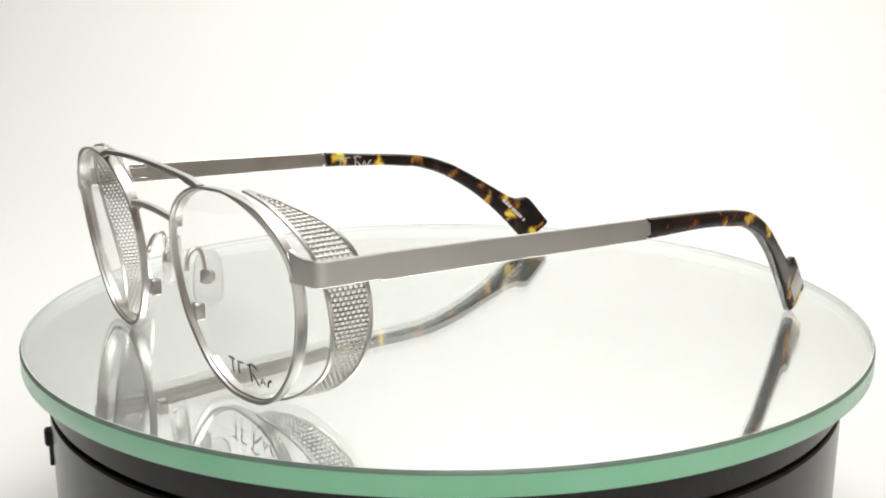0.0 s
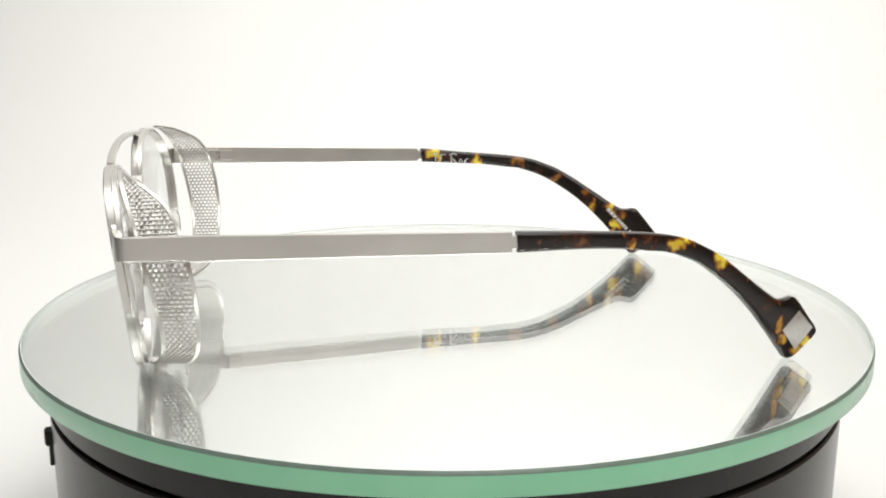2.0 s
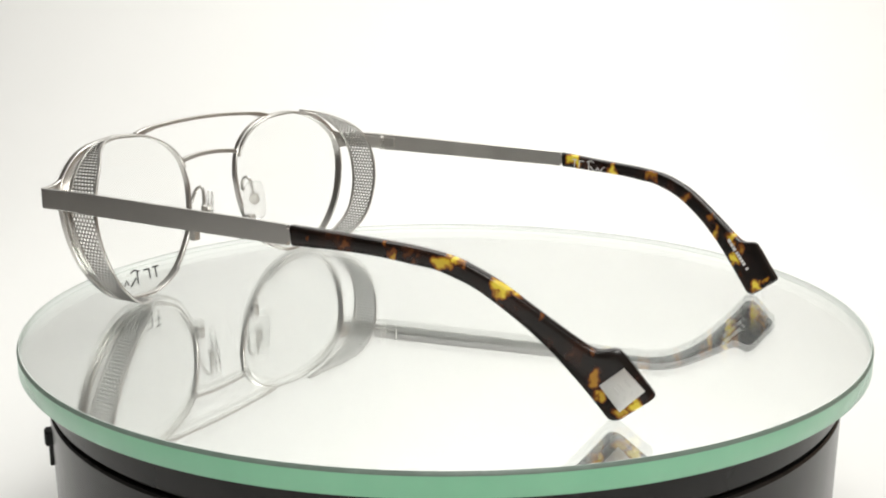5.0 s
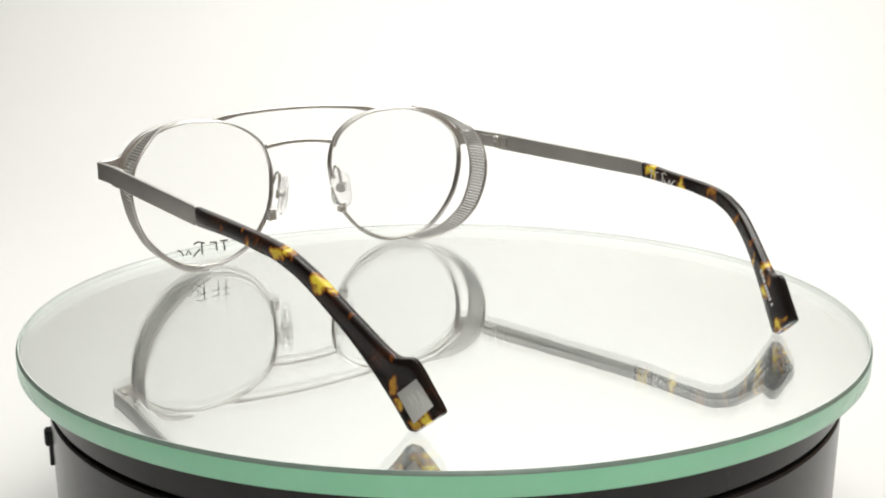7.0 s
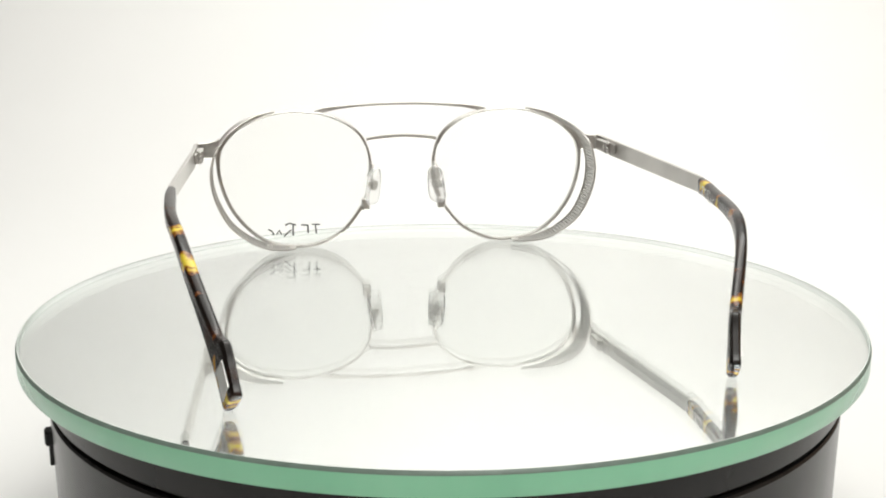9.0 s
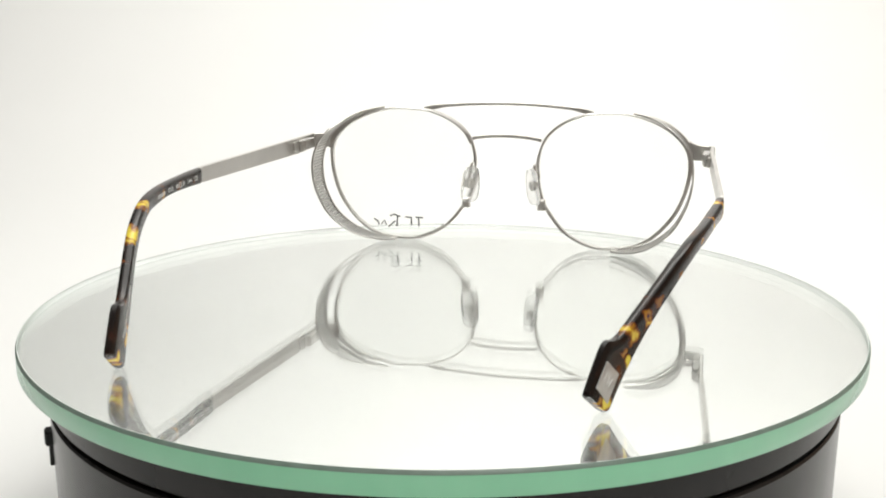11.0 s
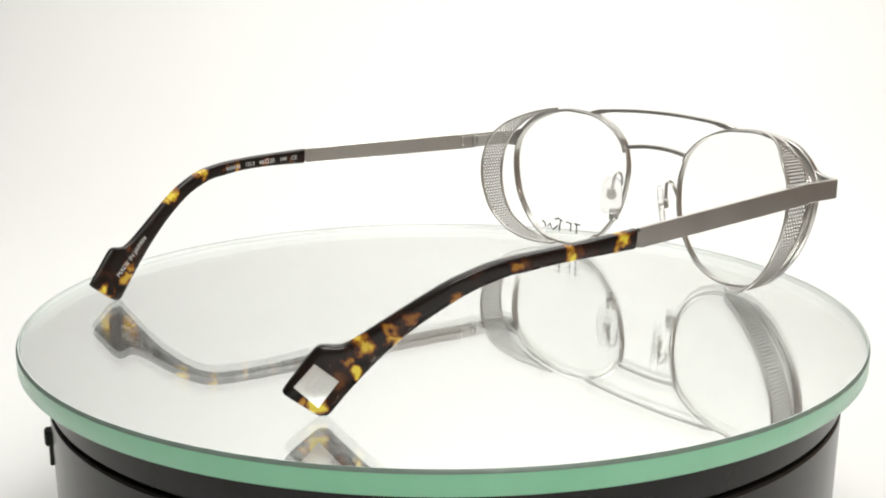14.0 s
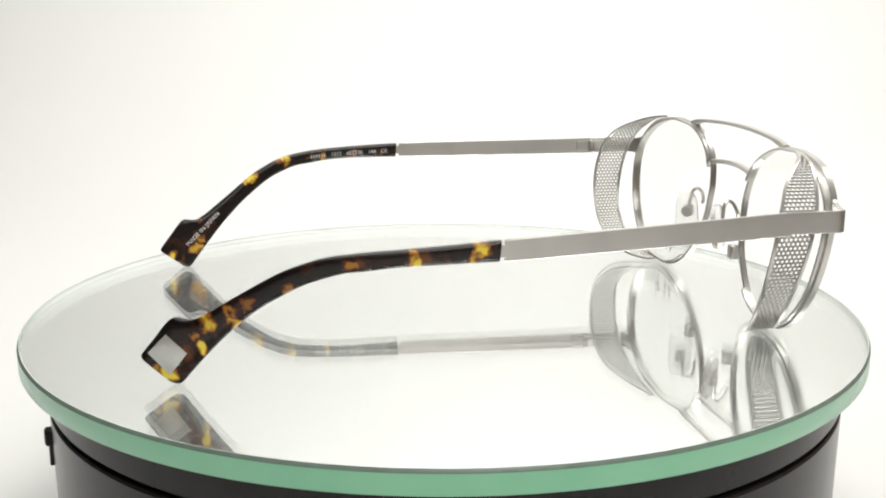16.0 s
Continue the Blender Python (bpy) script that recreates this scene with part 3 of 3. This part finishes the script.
def eyeglasses():
    g = GLASSES
    n = len(RIM)
    per = 8
    lo, hi = 8 * per, 24 * per - 4  # from the lower nose side round the temple side to the upper nose side
    for s in (-1, 1):
        part("eyewire", *ring_band(s, lo, hi, -0.5, 0.1, -0.2, -2.0, 0.13), WIRE, g, "thin polished metal eyewire behind the rim")
        part("rim_plate", *ring_band(s, 0, n, -0.22, 0.62, 0.6, -1.0, 0.16, True, plate_extra), TITANIUM, g, "flat brushed metal rim")
        part("lens", *lens_solid(s), LENS, g, "clear demonstration lens").visible_shadow = False
        part("endpiece", *endpiece(s), TITANIUM, g)
        lattice, borders, ends = shield(s)
        sh = part("side_shield", *lattice, MESH, g, "perforated metal mesh side shield", smooth=30)
        for b in borders:
            part("border", *b, TITANIUM, sh)
        for e in ends:
            part("tab", *e, TITANIUM, sh)
        # hinge
        dz = temple_dz(s, 55)
        h = part("hinge", *merge(mirror(block(60.0, 61.9, 58.2, 66.0, 29.2, 32.4), s), mirror(block(61.55, 62.3, 53.4, 57.3, 29.3 + dz, 32.2 + dz), s)), TITANIUM, g)
        for k in range(3):
            part("barrel", *mirror(drum(0.85, 28.85 + 1.2 * k, 29.95 + 1.2 * k, 61.15, 57.9, 18, 0.1), s), WIRE, h)
        part("screw", *mirror(drum(0.55, 32.3, 32.6, 61.15, 57.9, 14, 0.08), s), WIRE, h, "tiny steel hinge screw")
        # temple
        t = part("temple", *bar(s), TITANIUM, g, "flat brushed metal temple")
        a = part("temple_tip", *tip(s), ACETATE_L if s < 0 else ACETATE_R, t, "tortoiseshell acetate temple tip")
        q = [on_temple(s, y * LONG[s], z, 1.25) for y, z in ((-67.0, 10.6), (-70.8, 6.5), (-66.5, 2.1), (-62.8, 6.9))]
        cen = sum((Vector(p) for p in q), Vector()) / 4
        out = (s * temple_normal(s, -66.5).x, temple_normal(s, -66.5).y, 0)
        rings = []
        for lift, k in ((-0.3, 1.0), (0.08, 1.0), (0.13, 0.96)):
            rings.append([tuple(cen + (Vector(p) - cen) * k + Vector(out) * lift) for p in q])
        part("plaque", *loft(rings), PLAQUE, t, "engraved square silver plaque")
        # nose pad and its arm
        arm = smooth_curve([(10.9, 72.9, 21.4), (10.3, 72.9, 22.6), (9.9, 72.2, 24.4), (9.7, 71.2, 25.4), (9.7, 70.2, 25.5), (9.9, 69.5, 24.6), (10.2, 69.1, 22.6), (10.5, 68.9, 20.4)], 6)
        pa = part("pad_arm", *mirror(tube(arm, 0.46), s), WIRE, g, "bent steel nose pad arm")
        part("closing_block", *mirror(block(10.7, 13.1, 70.4, 72.6, 11.2, 14.8, 0.3), s), TITANIUM, g, "small metal block closing the rim")
        inward, side = Vector((-0.74, -0.65, -0.13)).normalized(), Vector((-0.65, 0.76, 0.0)).normalized()
        up = side.cross(inward).normalized()
        up = up if up.z > 0 else -up
        seat = Vector((10.6, 68.8, 19.6))
        def plate_ring(at, hw, hh, cut):
            return rect(at, side, up, hw, hh, cut)
        box = [plate_ring(seat + inward * d, 1.15 * k, 1.45 * k, 0.3) for d, k in ((-0.75, 0.85), (-0.6, 1.0), (0.35, 1.0), (0.5, 0.85))]
        part("pad_box", *mirror(loft(box), s), WIRE, pa, "small steel cup holding the pad")
        stud = [[seat + inward * d + (side * math.cos(q) + up * math.sin(q)) * r for q in (2 * math.pi * k / 14 for k in range(14))] for d, r in ((0.3, 0.8), (1.2, 0.8), (1.25, 1.5), (1.6, 1.5))]
        part("pad_stud", *mirror(loft(stud), s), WIRE, pa)
        rings = []
        for d, k in ((0.75, 0.86), (0.95, 0.97), (1.5, 1.0), (2.05, 0.97), (2.3, 0.84)):
            row = []
            for i in range(32):
                al = 2 * math.pi * i / 32
                v, w = (math.copysign(abs(f) ** 0.6, f) for f in (math.cos(al), math.sin(al)))
                hollow = 0.25 * (w * w + v * v)
                row.append(seat + inward * (d - hollow) + side * (v * 3.1 * k * (1 - 0.1 * w)) + up * (w * 5.7 * k - 0.3))
            rings.append(row)
        part("nose_pad", *mirror(loft(rings), s), PAD, g, "clear soft silicone nose pad").visible_shadow = False
    # brow bar and bridge
    rings = []
    for k in range(41):
        x = -27 + 54 * k / 40
        z = 43.35 - 0.0022 * x * x
        u = max(0.0, (abs(x) - 20) / 7)
        rings.append(rect((x, front_y(x, z) - 0.2, z - 0.45 * u), (0, 0, 1), (0, 1, 0), 0.5 + 0.9 * u * (1 - u), 0.75, 0.13))
    part("brow_bar", *loft(rings), TITANIUM, g, "slim brushed metal brow bar")
    rings = []
    for k in range(21):
        x = -10.9 + 21.8 * k / 20
        z = 33.5 - 0.0075 * x * x
        rings.append(rect((x, front_y(x, z) - 0.5 + 0.4 * (1 - (x / 10.9) ** 2), z), (0, 0, 1), (0, 1, 0), 0.6, 0.7, 0.14))
    part("bridge", *loft(rings), TITANIUM, g, "slim brushed metal bridge")


eyeglasses()


# ---- printing on the glasses ----
def printing():
    g = GLASSES
    # a hand-drawn mark on one lens, as plain strokes
    lens_at = lambda u, v, lift: (-25.9 - 1.12 * u, front_y(25.9 + 1.12 * u, 4.1 + v) - 1.0 - lift, 4.1 + v)
    marks = [[(0.2, 3.0), (2.4, 3.1)], [(1.5, 3.0), (1.3, 0.2)], [(3.6, 3.0), (3.5, 0.4)], [(3.4, 2.9), (5.4, 3.1)], [(7.6, 3.4), (7.7, 0.0)],
             [(6.8, 3.1), (8.6, 3.8), (9.8, 3.2)], [(8.2, 1.7), (10.2, -0.2)], [(10.8, 0.4), (11.4, 1.8), (12.2, 0.5)], [(12.9, 0.4), (13.4, 1.6), (14.4, 2.2)]]
    pieces = [stroke(m, 0.42, lambda u, v, lift: lens_at(u, v, lift)) for m in marks]
    part("lens_mark", *merge(*pieces), INK, g, "small black hand-drawn mark", smooth=0)
    tips = {s: [o for o in bpy.data.objects if o.name.startswith("temple") and "tip" not in o.name][i] for i, s in enumerate((-1, 1))}

    def along(s, y0, z0, dy, dz, flip=1):
        """Writing on the inner face: starts at y0, z0 and runs along (dy, dz)."""
        k = math.hypot(dy, dz)
        dy, dz = dy / k, dz / k
        def place(u, v, lift):
            y, z = y0 + dy * u - dz * v * flip, z0 + dz * u + dy * v * flip
            return on_temple(s, y, z + temple_dz(s, y), -1.25 - lift)
        return place

    # inner face of the wearer's left tip: read from inside, running towards the hinge
    code = along(-1, -28.6, 28.75, 10, 0.8)
    part("code_bar", *merge(*[stroke([(u, 0.55), (u + 0.3, 0.55)], 0.95, code) for u in (0, 0.8, 1.6, 2.4, 3.2, 4.0)]), PRINT, tips[-1], smooth=0)
    lettering("1313", 1.6, along(-1, -22.6, 29.3, 10, 0.5), PRINT, tips[-1])
    lettering("48", 1.6, along(-1, -18.0, 29.5, 10, 0.35), PRINT, tips[-1])
    box = along(-1, -15.9, 29.6, 10, 0.3)
    part("size_box", *merge(*[stroke(q, 0.18, box) for q in ([(0, 0), (1, 0)], [(1, 0), (1, 1.1)], [(1, 1.1), (0, 1.1)], [(0, 1.1), (0, 0)])]), PRINT, tips[-1], smooth=0)
    lettering("20", 1.6, along(-1, -14.5, 29.65, 10, 0.3), PRINT, tips[-1])
    lettering("144", 1.6, along(-1, -11.3, 29.75, 10, 0.2), PRINT, tips[-1])
    lettering("CE", 1.6, along(-1, -7.4, 29.85, 10, 0.2), PRINT, tips[-1])
    lettering("MADE IN JAPAN", 1.75, along(-1, -65.2, 6.0, 9.2, 8.7), PRINT, tips[-1])
    # the wearer's right tip: a drawn mark and an address, both as plain strokes
    mark = along(1, -6.0, 28.9, -10, -0.3, -1)
    k = 0.76
    part("tip_mark", *merge(*[stroke([(u * k, v * k) for u, v in m], 0.26, mark) for m in marks]), PRINT, tips[1], smooth=0)
    line = along(1, -57.4, 12.9, -8.5, -9.2, -1)
    part("address_bar", *merge(*[stroke([(u, 0.5), (u + w, 0.5)], 0.9, line) for u, w in ((0, 1.0), (1.2, 1.0), (2.4, 1.0), (3.9, 0.5), (4.6, 0.6), (5.4, 0.6), (6.2, 0.7), (7.1, 0.7), (8.6, 0.5))]), PRINT, tips[1], smooth=0)
    # engraved blocks on both plaques
    for s in (-1, 1):
        def place(u, v, lift, s=s):
            a, b, d = Vector((-67.0, 10.6)), Vector((-70.8, 6.5)), Vector((-62.8, 6.9))
            p = a + (b - a) * v + (d - a) * u
            return on_temple(s, p.x * LONG[s], p.y, 1.37 + lift)
        bars = [[(0.25, 0.3), (0.25, 0.62)], [(0.5, 0.3), (0.5, 0.62)], [(0.72, 0.3), (0.72, 0.62)], [(0.3, 0.74), (0.44, 0.88)], [(0.6, 0.74), (0.74, 0.88)]]
        part("engraving", *merge(*[stroke(q, 0.09, place) for q in bars]), PRINT, tips[s], smooth=0)


printing()


# ---- what moves ----
def motions():
    start = 125.68
    rows, plate = [], []
    for t, a in enumerate(TURN):
        k = radians(start + a)
        rows.append((float(t), pose(0.00041 - 0.00065 * math.cos(k), -0.00015 - 0.00065 * math.sin(k), 0, 0, 0, start + a)))
        e = radians(a - 25)
        plate.append((float(t), pose(0.00055 * math.cos(e), 0.00055 * math.sin(e), 0, 0, 0, a)))
    walk(GLASSES, rows)
    walk(DISC, plate)


motions()
